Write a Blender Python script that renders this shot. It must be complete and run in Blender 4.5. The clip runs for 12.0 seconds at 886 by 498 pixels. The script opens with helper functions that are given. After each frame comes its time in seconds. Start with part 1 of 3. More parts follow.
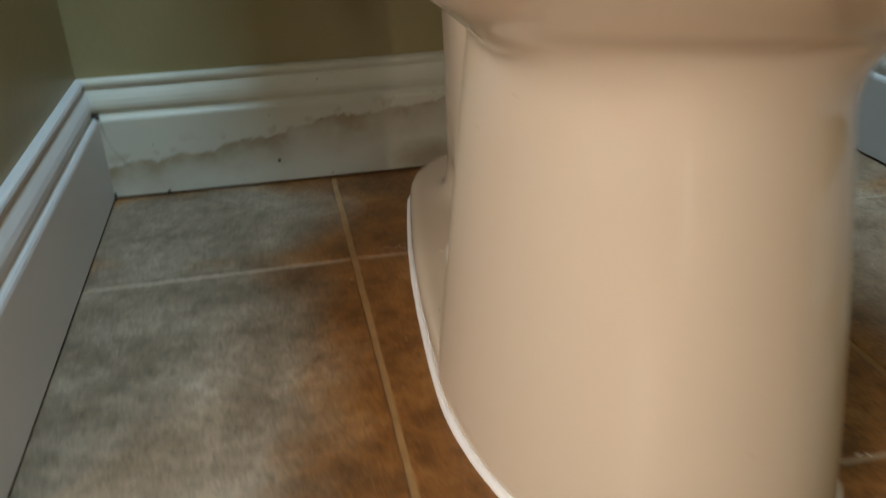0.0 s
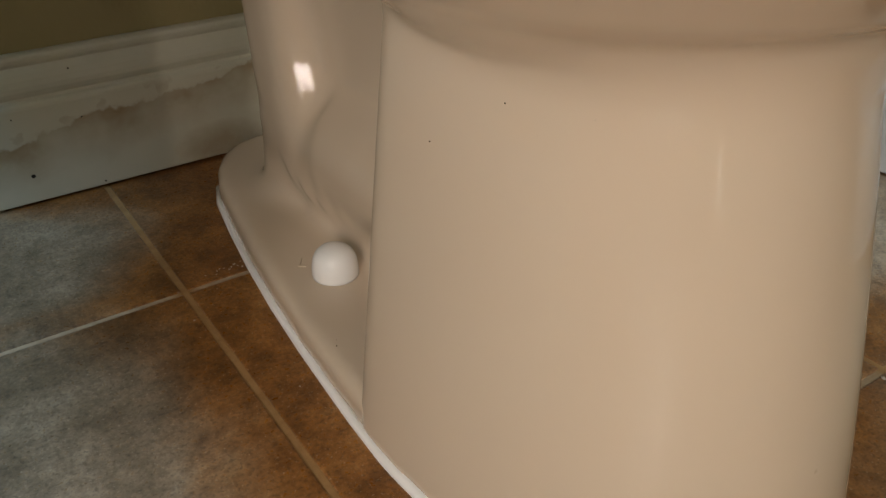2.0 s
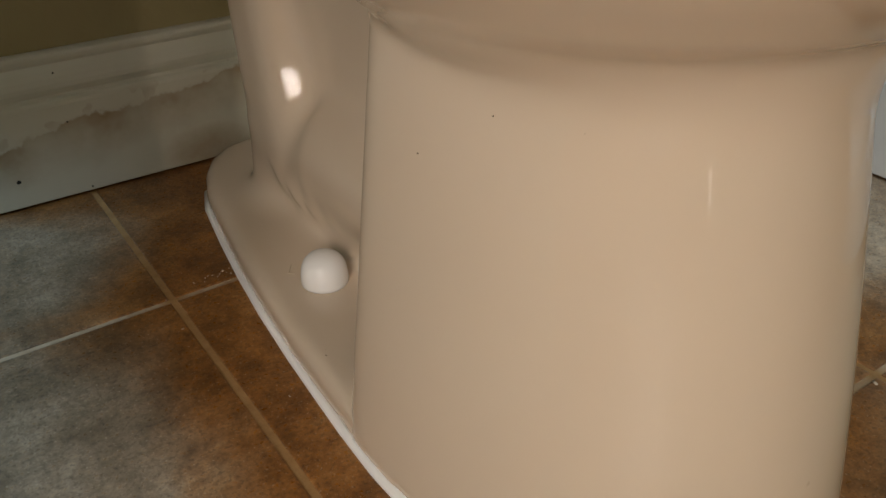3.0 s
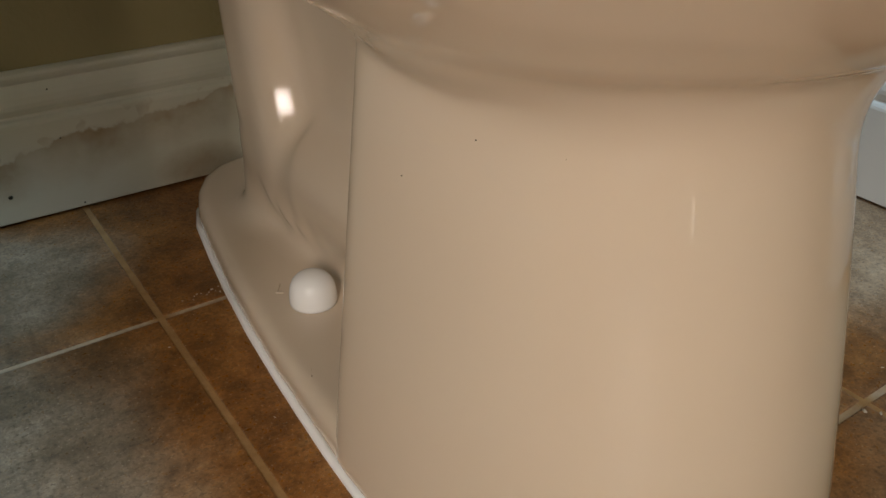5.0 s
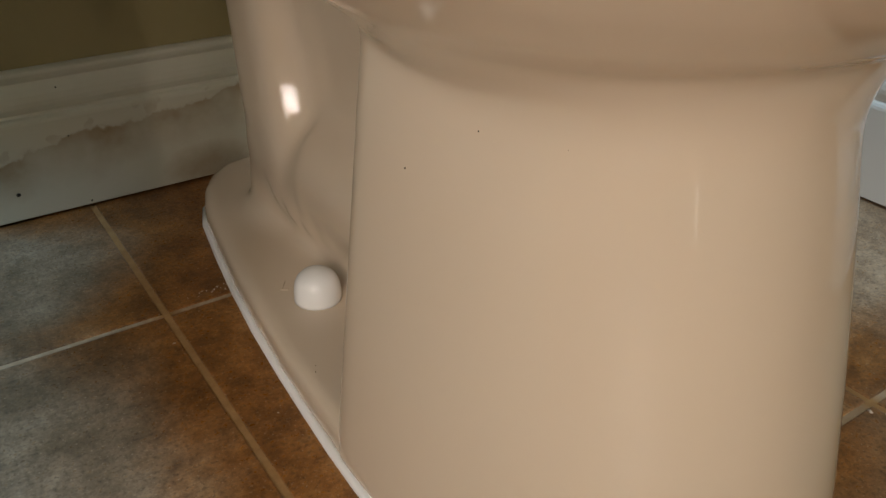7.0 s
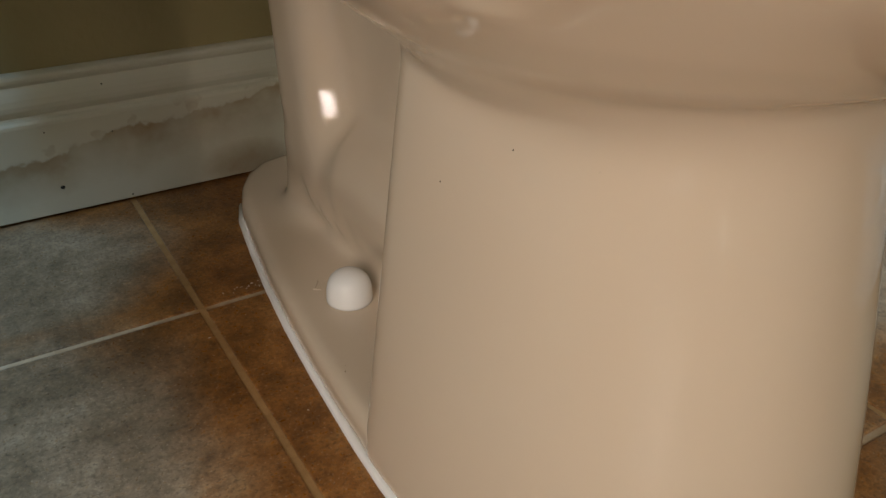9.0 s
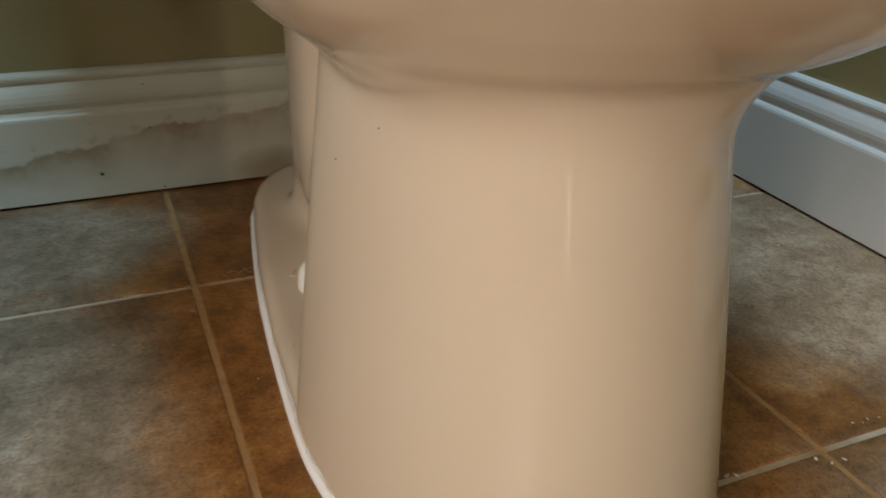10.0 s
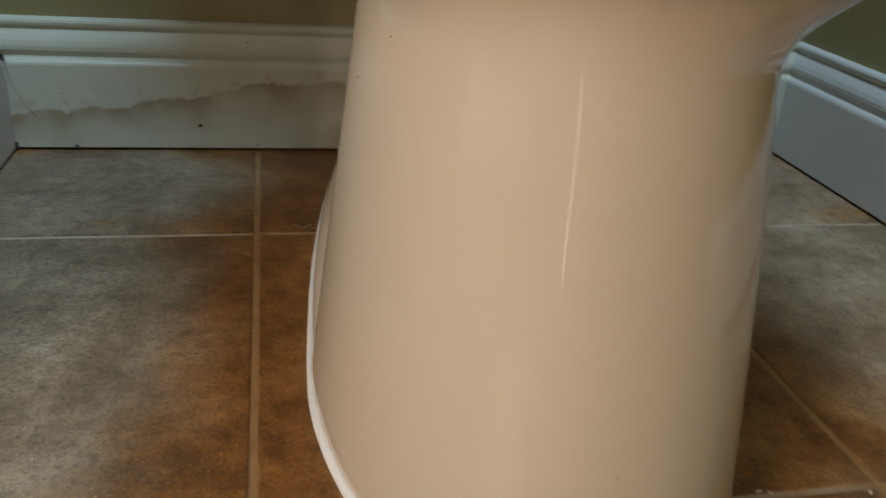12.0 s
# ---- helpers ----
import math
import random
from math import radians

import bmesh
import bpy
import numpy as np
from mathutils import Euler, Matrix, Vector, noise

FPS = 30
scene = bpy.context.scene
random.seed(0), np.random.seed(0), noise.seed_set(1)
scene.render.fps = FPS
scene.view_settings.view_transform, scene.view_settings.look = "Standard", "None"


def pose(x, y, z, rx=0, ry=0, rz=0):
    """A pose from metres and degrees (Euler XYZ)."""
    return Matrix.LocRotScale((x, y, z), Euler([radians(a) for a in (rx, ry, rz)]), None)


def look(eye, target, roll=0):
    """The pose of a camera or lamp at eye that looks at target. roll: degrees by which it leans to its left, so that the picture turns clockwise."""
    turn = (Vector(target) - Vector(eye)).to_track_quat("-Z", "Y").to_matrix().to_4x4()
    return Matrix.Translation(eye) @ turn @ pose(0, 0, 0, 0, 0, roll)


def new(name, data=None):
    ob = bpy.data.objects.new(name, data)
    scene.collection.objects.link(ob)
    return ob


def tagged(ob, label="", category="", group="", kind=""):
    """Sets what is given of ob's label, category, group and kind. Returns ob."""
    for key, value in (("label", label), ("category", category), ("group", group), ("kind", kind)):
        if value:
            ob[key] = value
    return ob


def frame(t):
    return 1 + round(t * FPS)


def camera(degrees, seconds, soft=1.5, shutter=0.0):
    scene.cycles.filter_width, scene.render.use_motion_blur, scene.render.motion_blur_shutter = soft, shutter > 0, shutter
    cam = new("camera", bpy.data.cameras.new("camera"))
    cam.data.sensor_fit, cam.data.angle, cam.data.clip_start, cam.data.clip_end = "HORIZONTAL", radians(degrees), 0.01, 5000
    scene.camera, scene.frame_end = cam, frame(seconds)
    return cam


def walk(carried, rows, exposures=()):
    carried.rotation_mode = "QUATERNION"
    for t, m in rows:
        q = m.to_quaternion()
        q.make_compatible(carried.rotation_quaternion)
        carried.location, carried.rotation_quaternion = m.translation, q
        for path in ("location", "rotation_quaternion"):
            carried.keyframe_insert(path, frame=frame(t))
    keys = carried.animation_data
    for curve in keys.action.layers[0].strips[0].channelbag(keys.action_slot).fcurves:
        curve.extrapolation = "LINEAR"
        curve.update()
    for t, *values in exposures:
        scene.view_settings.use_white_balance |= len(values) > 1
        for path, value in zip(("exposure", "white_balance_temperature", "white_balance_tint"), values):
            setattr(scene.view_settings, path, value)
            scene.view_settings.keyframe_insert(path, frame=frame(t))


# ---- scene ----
LENS = 56.3
cam = camera(LENS, 12.0, soft=1.5, shutter=0.4)
# seconds, eye x, y, z, yaw, pitch, roll
PATH = [
    (0, -0.0457, -0.5995, 0.3087, -11.27, -26.87, -1.74),
    (0.2, -0.0841, -0.5353, 0.3169, -15.63, -26.48, -2.65),
    (0.3, -0.1031, -0.5106, 0.3211, -18.77, -26.67, -3.27),
    (0.4, -0.1135, -0.4860, 0.3270, -22.98, -27.60, -3.70),
    (0.5, -0.1221, -0.4716, 0.3145, -26.79, -26.97, -2.95),
    (0.7, -0.1280, -0.4685, 0.3040, -30.35, -28.35, -1.90),
    (1, -0.1252, -0.4613, 0.3133, -32.36, -31.57, -2.75),
    (1.5, -0.1126, -0.4646, 0.3097, -34.20, -31.85, -1.08),
    (2, -0.1123, -0.4659, 0.3111, -34.31, -31.87, -0.21),
    (2.5, -0.1104, -0.4625, 0.3131, -34.90, -32.19, 0.06),
    (3, -0.1075, -0.4612, 0.3147, -34.95, -32.16, -0.22),
    (3.5, -0.1067, -0.4623, 0.3154, -35.16, -31.11, 0.16),
    (5.5, -0.1001, -0.4637, 0.3155, -35.00, -30.77, 0.58),
    (6, -0.1010, -0.4671, 0.3147, -35.10, -30.32, 0.67),
    (6.5, -0.1005, -0.4657, 0.3110, -34.92, -30.40, 0.61),
    (8.5, -0.1051, -0.4714, 0.3171, -32.19, -30.53, 0.86),
    (9, -0.1056, -0.4700, 0.3217, -32.13, -30.82, 1.25),
    (9.5, -0.0928, -0.4792, 0.3233, -31.24, -29.85, 1.23),
    (10, -0.0441, -0.5533, 0.3149, -23.74, -27.81, 2.02),
    (10.2, -0.0464, -0.5633, 0.3148, -21.45, -26.70, 1.64),
    (10.5, -0.0548, -0.5725, 0.3046, -20.28, -27.50, 1.87),
    (11, -0.0172, -0.5807, 0.2631, -20.28, -27.28, 3.34),
    (11.5, -0.0108, -0.5783, 0.2713, -19.69, -27.16, 3.82),
    (12, 0.0109, -0.5725, 0.2704, -13.02, -26.00, 4.59),
]
walk(cam, [(t, pose(x, y, z, 90 + pitch, 0, yaw) @ pose(0, 0, 0, 0, 0, roll)) for t, x, y, z, yaw, pitch, roll in PATH],
     exposures=[(0.0, 0.64), (0.5, 0.46), (1.0, 0.38), (9.5, 0.38), (10.0, 0.55), (10.5, 0.58), (11.0, 0.65), (11.5, 0.54), (12.0, 0.42)])

# plan: x across, y towards the back wall, z up; a tile joint crosses at the origin
TILE, JOINT = 0.305, 0.0041
X_LEFT, X_RIGHT, Y_BACK = -0.223, 0.548, 0.196   # faces of the walls
BOARD = 0.0145                                   # thickness of the baseboard
CRUMBS = ((0.239, -0.303, 0.0013), (0.2445, -0.304, 0.0010), (0.296, -0.310, 0.0012), (0.302, -0.316, 0.0010), (0.311, -0.316, 0.0011), (0.341, -0.2935, 0.0006), (0.3475, -0.2955, 0.0004),
          (0.3525, -0.2940, 0.0007), (0.3605, -0.2955, 0.0005), (0.053, -0.304, 0.0014), (0.018, 0.0105, 0.0005), (0.029, 0.013, 0.0004), (0.034, 0.0085, 0.0005), (0.0395, 0.013, 0.0006),
          (0.043, 0.007, 0.0006), (0.0465, 0.0115, 0.0007), (-0.006, -0.034, 0.0005), (0.021, -0.128, 0.0005), (0.466, -0.096, 0.0007), (0.388, -0.115, 0.0006),
          (0.0245, 0.0075, 0.0004), (0.0265, 0.0115, 0.0005), (0.0315, 0.0120, 0.0004), (0.0365, 0.0105, 0.0005), (0.0410, 0.0100, 0.0004), (0.0445, 0.0140, 0.0005))
XC = 0.136                                       # middle of the toilet
Y_NOOK_W, Y_NOOK, ROOM_L, ROOM_R, Y_FRONT, HIGH = -0.262, -0.55, -1.42, 1.25, -1.25, 2.4

# ---- light ----
world = bpy.data.worlds.new("world")
scene.world = world
world.use_nodes = True
sky = world.node_tree.nodes.new("ShaderNodeTexSky")
sky.sky_type, sky.sun_disc, sky.sun_elevation, sky.sun_rotation = "NISHITA", False, radians(40), radians(200)
world.node_tree.links.new(sky.outputs[0], world.node_tree.nodes["Background"].inputs[0])
world.node_tree.nodes["Background"].inputs[1].default_value = 0.1
scene.view_settings.exposure = 0.0


def area(name, m, sx, sy, power, colour):
    d = bpy.data.lights.new(name, "AREA")
    d.shape, d.size, d.size_y, d.energy, d.color = "RECTANGLE", sx, sy, power, colour
    ob = new(name, d)
    ob.matrix_world = m
    return ob


# openings added unseen behind the camera to light the nook, and a ceiling light
# the last, low and narrow, only draws the thin highlight on the pedestal
ADDED_OPENINGS = ((-1.335, 0.15, 0.44, 1.55), (-0.99, 0.030, 0.43, 1.05), (-0.83, 0.020, 0.43, 1.05), (-0.65, 0.30, 0.46, 2.20), (-0.43, 0.022, 0.02, 0.36))   # middle, width, sill, head
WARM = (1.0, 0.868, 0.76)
for (wx, ww, z0, z1), watts in zip(ADDED_OPENINGS, (5.8, 4.2, 1.9, 1.7, 0.07)):
    area("added_light", look((wx, Y_FRONT + 0.03, (z0 + z1) / 2), (0.35 * wx + 0.06, -0.3, (z0 + z1) / 2)), ww, z1 - z0, watts, WARM)
area("ceiling_light", look((0.06, -0.80, HIGH - 0.06), (0.06, -0.80, 0)), 0.55, 0.45, 31, (0.50, 0.76, 1.0))


# ---- materials ----
def material(name):
    m = bpy.data.materials.new(name)
    m.use_nodes = True
    return m, m.node_tree.nodes, m.node_tree.links, m.node_tree.nodes["Principled BSDF"]


def ramp(nodes, stops):
    r = nodes.new("ShaderNodeValToRGB")
    while len(r.color_ramp.elements) < len(stops):
        r.color_ramp.elements.new(0.5)
    for e, (p, c) in zip(r.color_ramp.elements, stops):
        e.position, e.color = p, (*c, 1) if len(c) == 3 else c
    return r


def noise_node(nodes, links, coord, scale, detail=4.0, rough=0.55, distortion=0.0):
    n = nodes.new("ShaderNodeTexNoise")
    n.inputs["Scale"].default_value, n.inputs["Detail"].default_value = scale, detail
    n.inputs["Roughness"].default_value, n.inputs["Distortion"].default_value = rough, distortion
    links.new(coord, n.inputs["Vector"])
    return n.outputs["Fac"]


def mix(nodes, links, fac, a, b, kind="MIX"):
    m = nodes.new("ShaderNodeMix")
    m.data_type, m.blend_type = "RGBA", kind
    for socket, v in ((m.inputs[0], fac), (m.inputs[6], a), (m.inputs[7], b)):
        if isinstance(v, (int, float)):
            socket.default_value = v
        elif isinstance(v, tuple):
            socket.default_value = (*v, 1)
        else:
            links.new(v, socket)
    return m.outputs[2]


def calc(nodes, links, op, a, b=None, c=None, clamp=False):
    m = nodes.new("ShaderNodeMath")
    m.operation, m.use_clamp = op, clamp
    for socket, v in zip(m.inputs, (a, b, c)):
        if v is None:
            continue
        if isinstance(v, (int, float)):
            socket.default_value = v
        else:
            links.new(v, socket)
    return m.outputs[0]


def bump(nodes, links, bsdf, height, strength, distance):
    b = nodes.new("ShaderNodeBump")
    b.inputs["Strength"].default_value, b.inputs["Distance"].default_value = strength, distance
    links.new(height, b.inputs["Height"])
    links.new(b.outputs[0], bsdf.inputs["Normal"])


def position(nodes):
    return nodes.new("ShaderNodeNewGeometry").outputs["Position"]


# middles and half-sizes of the pale clouds: part tile print, part painted light
PALE_LIT = ((-0.170, -0.13, 0.155, 0.20), (-0.128, 0.10, 0.138, 0.088))
# tan clouds at right: partly print, paler to make up for missing light
TAN_LIT = ((0.46, -0.13, 0.16, 0.17), (0.44, 0.10, 0.13, 0.09), (0.37, -0.43, 0.19, 0.13))


def tile_material():
    m, n, l, b = material("slate_look_tile")
    at = position(n)
    info = n.new("ShaderNodeObjectInfo").outputs["Random"]
    shift = n.new("ShaderNodeVectorMath")
    shift.operation = "MULTIPLY_ADD"
    comb = n.new("ShaderNodeCombineXYZ")
    for i in (0, 1):
        l.new(info, comb.inputs[i])
    l.new(comb.outputs[0], shift.inputs[0])
    shift.inputs[1].default_value = (7.3, 3.1, 0)
    l.new(at, shift.inputs[2])
    v = shift.outputs[0]
    cloud = noise_node(n, l, v, 16, 6, 0.72)
    grain = noise_node(n, l, v, 300, 3, 0.65)
    pits = noise_node(n, l, v, 420, 3, 0.6)
    speck = noise_node(n, l, v, 560, 2, 0.6)
    rust = ramp(n, [(0.28, (0.084, 0.035, 0.0095)), (0.45, (0.185, 0.077, 0.020)), (0.58, (0.285, 0.126, 0.035)), (0.75, (0.41, 0.243, 0.10))])
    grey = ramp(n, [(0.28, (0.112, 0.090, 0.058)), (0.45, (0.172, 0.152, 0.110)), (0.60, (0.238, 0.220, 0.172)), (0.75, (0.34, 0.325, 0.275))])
    for r in (rust, grey):
        l.new(cloud, r.inputs[0])
    # pale grey clouds, partly print; the rest puts overhead light into the colour
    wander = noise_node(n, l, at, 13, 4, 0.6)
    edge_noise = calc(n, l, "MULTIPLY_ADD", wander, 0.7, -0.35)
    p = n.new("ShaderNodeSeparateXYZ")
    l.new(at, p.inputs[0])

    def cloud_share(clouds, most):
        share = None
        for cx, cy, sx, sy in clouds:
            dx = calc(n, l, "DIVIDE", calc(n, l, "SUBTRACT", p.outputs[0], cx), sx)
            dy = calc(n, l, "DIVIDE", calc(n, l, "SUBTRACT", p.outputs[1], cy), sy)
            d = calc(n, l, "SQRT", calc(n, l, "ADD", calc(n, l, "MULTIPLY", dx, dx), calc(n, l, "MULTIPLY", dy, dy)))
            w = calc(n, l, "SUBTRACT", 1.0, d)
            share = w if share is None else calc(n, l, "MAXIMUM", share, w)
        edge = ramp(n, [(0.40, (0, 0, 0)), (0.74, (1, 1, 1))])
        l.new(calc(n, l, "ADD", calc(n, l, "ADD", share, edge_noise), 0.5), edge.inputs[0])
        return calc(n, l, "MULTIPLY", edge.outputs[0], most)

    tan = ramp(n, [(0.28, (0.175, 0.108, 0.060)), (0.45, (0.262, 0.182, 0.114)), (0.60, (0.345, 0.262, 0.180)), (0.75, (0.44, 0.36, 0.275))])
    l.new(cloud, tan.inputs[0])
    base = mix(n, l, cloud_share(PALE_LIT, 0.70), rust.outputs[0], grey.outputs[0])
    base = mix(n, l, cloud_share(TAN_LIT, 0.8), base, tan.outputs[0])
    mid = ramp(n, [(0.36, (0.55, 0.52, 0.5)), (0.5, (1, 1, 1)), (0.64, (1.3, 1.28, 1.24))])
    l.new(noise_node(n, l, v, 85, 5, 0.7), mid.inputs[0])
    base = mix(n, l, 0.55, base, mid.outputs[0], "MULTIPLY")
    g = ramp(n, [(0.34, (0.40, 0.37, 0.35)), (0.46, (0.88, 0.86, 0.84)), (0.54, (1.08, 1.08, 1.08)), (0.66, (1.75, 1.7, 1.64))])
    l.new(grain, g.inputs[0])
    c = mix(n, l, 0.36, base, g.outputs[0], "MULTIPLY")
    dark = ramp(n, [(0.36, (1, 1, 1)), (0.45, (0, 0, 0))])
    l.new(pits, dark.inputs[0])
    c = mix(n, l, calc(n, l, "MULTIPLY", dark.outputs[0], 0.42), c, (0.045, 0.028, 0.016))
    pale = ramp(n, [(0.62, (0, 0, 0)), (0.74, (1, 1, 1))])
    l.new(speck, pale.inputs[0])
    c = mix(n, l, calc(n, l, "MULTIPLY", pale.outputs[0], 0.42), c, (0.55, 0.45, 0.33))
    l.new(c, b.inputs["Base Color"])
    r = ramp(n, [(0.35, (0.46, 0.46, 0.46)), (0.65, (0.26, 0.26, 0.26))])
    l.new(grain, r.inputs[0])
    l.new(r.outputs[0], b.inputs["Roughness"])
    bump(n, l, b, mix(n, l, 0.5, grain, pits), 0.24, 0.0014)
    return m


def grout_material():
    m, n, l, b = material("sanded_grout")
    at = position(n)
    f = noise_node(n, l, at, 60, 5, 0.7)
    g = noise_node(n, l, at, 900, 2)
    c = ramp(n, [(0.3, (0.27, 0.150, 0.055)), (0.7, (0.40, 0.240, 0.10))])
    l.new(f, c.inputs[0])
    # the joints across are paler, the ones along stay tan
    sep = n.new("ShaderNodeSeparateXYZ")
    l.new(at, sep.inputs[0])
    off = calc(n, l, "PINGPONG", calc(n, l, "ADD", sep.outputs[0], 10 * TILE), TILE / 2)
    pale = calc(n, l, "MULTIPLY", calc(n, l, "MULTIPLY_ADD", off, 120.0, -0.3, clamp=True), calc(n, l, "MULTIPLY_ADD", f, 1.1, -0.05, clamp=True))
    l.new(mix(n, l, pale, c.outputs[0], (0.47, 0.42, 0.34)), b.inputs["Base Color"])
    b.inputs["Roughness"].default_value = 0.85
    bump(n, l, b, g, 0.5, 0.0006)
    return m


def wall_material():
    m, n, l, b = material("olive_wall_paint")
    at = position(n)
    big = noise_node(n, l, at, 5, 3)
    peel = noise_node(n, l, at, 160, 3, 0.5)
    c = ramp(n, [(0.3, (0.235, 0.190, 0.084)), (0.7, (0.292, 0.238, 0.114))])
    l.new(big, c.inputs[0])
    l.new(c.outputs[0], b.inputs["Base Color"])
    b.inputs["Roughness"].default_value = 0.42
    bump(n, l, b, peel, 0.28, 0.002)
    return m


def white_material(name, colour, rough):
    m, n, l, b = material(name)
    at = position(n)
    f = noise_node(n, l, at, 14, 4)
    c = mix(n, l, f, tuple(0.93 * v for v in colour), colour)
    l.new(c, b.inputs["Base Color"])
    b.inputs["Roughness"].default_value = rough
    bump(n, l, b, noise_node(n, l, at, 220, 2), 0.08, 0.001)
    return m


def board_material():
    """White paint with an old brown water mark along the back wall."""
    m, n, l, b = material("stained_white_paint")
    at = position(n)
    sep = n.new("ShaderNodeSeparateXYZ")
    l.new(at, sep.inputs[0])
    x, z = sep.outputs[0], sep.outputs[2]
    wob = noise_node(n, l, at, 22, 4, 0.6)
    fine = noise_node(n, l, at, 75, 4, 0.65)
    # height of the mark's upper rim
    rim = calc(n, l, "MULTIPLY_ADD", x, 0.135, 0.058)
    rim = calc(n, l, "ADD", rim, calc(n, l, "MULTIPLY_ADD", wob, 0.036, -0.018))
    d = calc(n, l, "SUBTRACT", z, rim)
    d = calc(n, l, "ADD", d, calc(n, l, "MULTIPLY_ADD", fine, 0.012, -0.006))
    band = ramp(n, [(0.0, (0, 0, 0)), (0.25, (0.36, 0.36, 0.36)), (0.40, (0.74, 0.74, 0.74)), (0.475, (0.9, 0.9, 0.9)), (0.495, (0.95, 0.95, 0.95)), (0.53, (0.12, 0.12, 0.12)), (0.57, (0, 0, 0))])
    l.new(calc(n, l, "MULTIPLY_ADD", d, 14.0, 0.5, clamp=True), band.inputs[0])
    patch = ramp(n, [(0.36, (0.40, 0.40, 0.40)), (0.6, (1, 1, 1))])
    l.new(noise_node(n, l, at, 17, 3), patch.inputs[0])
    fac = calc(n, l, "MULTIPLY", band.outputs[0], patch.outputs[0])
    blot = ramp(n, [(0.60, (0, 0, 0)), (0.63, (1, 1, 1))])
    l.new(noise_node(n, l, at, 60, 2, 0.4), blot.inputs[0])
    near = calc(n, l, "MULTIPLY_ADD", calc(n, l, "ABSOLUTE", calc(n, l, "SUBTRACT", d, 0.008)), -70.0, 0.75, clamp=True)
    fac = calc(n, l, "MAXIMUM", fac, calc(n, l, "MULTIPLY", calc(n, l, "MULTIPLY", blot.outputs[0], near), 0.42))
    fac = calc(n, l, "MULTIPLY", fac, 0.95)
    # a smaller mark low down beside the toilet's foot
    ax = calc(n, l, "MULTIPLY", calc(n, l, "SUBTRACT", x, 0.100), 24.0)
    az = calc(n, l, "MULTIPLY", calc(n, l, "SUBTRACT", z, 0.014), 45.0)
    low = calc(n, l, "SUBTRACT", 1.0, calc(n, l, "ADD", calc(n, l, "MULTIPLY", ax, ax), calc(n, l, "MULTIPLY", az, az)))
    low = calc(n, l, "MULTIPLY", calc(n, l, "MULTIPLY_ADD", fine, 0.8, calc(n, l, "SUBTRACT", low, 0.4), clamp=True), 0.6)
    fac = calc(n, l, "MAXIMUM", fac, low)
    plain = mix(n, l, noise_node(n, l, at, 11, 4), (0.475, 0.455, 0.355), (0.58, 0.56, 0.465))
    c = mix(n, l, fac, plain, (0.25, 0.165, 0.075))
    l.new(c, b.inputs["Base Color"])
    b.inputs["Roughness"].default_value = 0.36
    bump(n, l, b, fine, 0.06, 0.001)
    return m


def porcelain_material():
    m, n, l, b = material("bone_porcelain")
    at = position(n)
    c = mix(n, l, noise_node(n, l, at, 8, 3), (0.58, 0.48, 0.37), (0.615, 0.515, 0.40))
    s = ramp(n, [(0.80, (0, 0, 0)), (0.84, (1, 1, 1))])
    l.new(noise_node(n, l, at, 75, 1, 0.4), s.inputs[0])
    c = mix(n, l, calc(n, l, "MULTIPLY", s.outputs[0], 0.3), c, (0.14, 0.085, 0.05))
    l.new(c, b.inputs["Base Color"])
    b.inputs["Roughness"].default_value = 0.07
    b.inputs["IOR"].default_value = 1.5
    bump(n, l, b, noise_node(n, l, at, 24, 2), 0.022, 0.002)
    return m


def plain_material(name, colour, rough, metal=0.0):
    m, n, l, b = material(name)
    at = position(n)
    f = noise_node(n, l, at, 60, 3)
    l.new(mix(n, l, f, tuple(0.85 * v for v in colour), colour), b.inputs["Base Color"])
    b.inputs["Roughness"].default_value, b.inputs["Metallic"].default_value = rough, metal
    return m


TILE_MAT, GROUT, WALL = tile_material(), grout_material(), wall_material()
BOARD_MAT, PORCELAIN = board_material(), porcelain_material()
CEIL = white_material("ceiling_paint", (0.75, 0.74, 0.70), 0.8)
PLAIN_BOARD = white_material("white_trim_paint", (0.56, 0.555, 0.53), 0.36)
CAP = white_material("white_plastic", (0.84, 0.84, 0.83), 0.25)
CAULK = white_material("white_caulk", (0.90, 0.90, 0.90), 0.45)
CHROME = plain_material("chrome", (0.7, 0.7, 0.7), 0.12, 1.0)
CREAM = white_material("cream_plastic", (0.62, 0.56, 0.44), 0.4)
STEEL = plain_material("braided_steel", (0.5, 0.5, 0.5), 0.35, 1.0)
CRUMB = white_material("dusty_caulk", (0.62, 0.56, 0.47), 0.4)
DARK = plain_material("dark_gap", (0.03, 0.025, 0.02), 0.9)


# ---- builders ----
def mesh_object(name, bm, mat, smooth=False):
    bmesh.ops.recalc_face_normals(bm, faces=bm.faces)
    me = bpy.data.meshes.new(name)
    bm.to_mesh(me)
    bm.free()
    me.materials.append(mat)
    if smooth:
        me.polygons.foreach_set("use_smooth", [True] * len(me.polygons))
    return new(name, me)


def part(name, bm, mat, parent, label="", smooth=False):
    ob = mesh_object(name, bm, mat, smooth)
    ob.parent = parent
    if label:
        tagged(ob, label)
    return ob


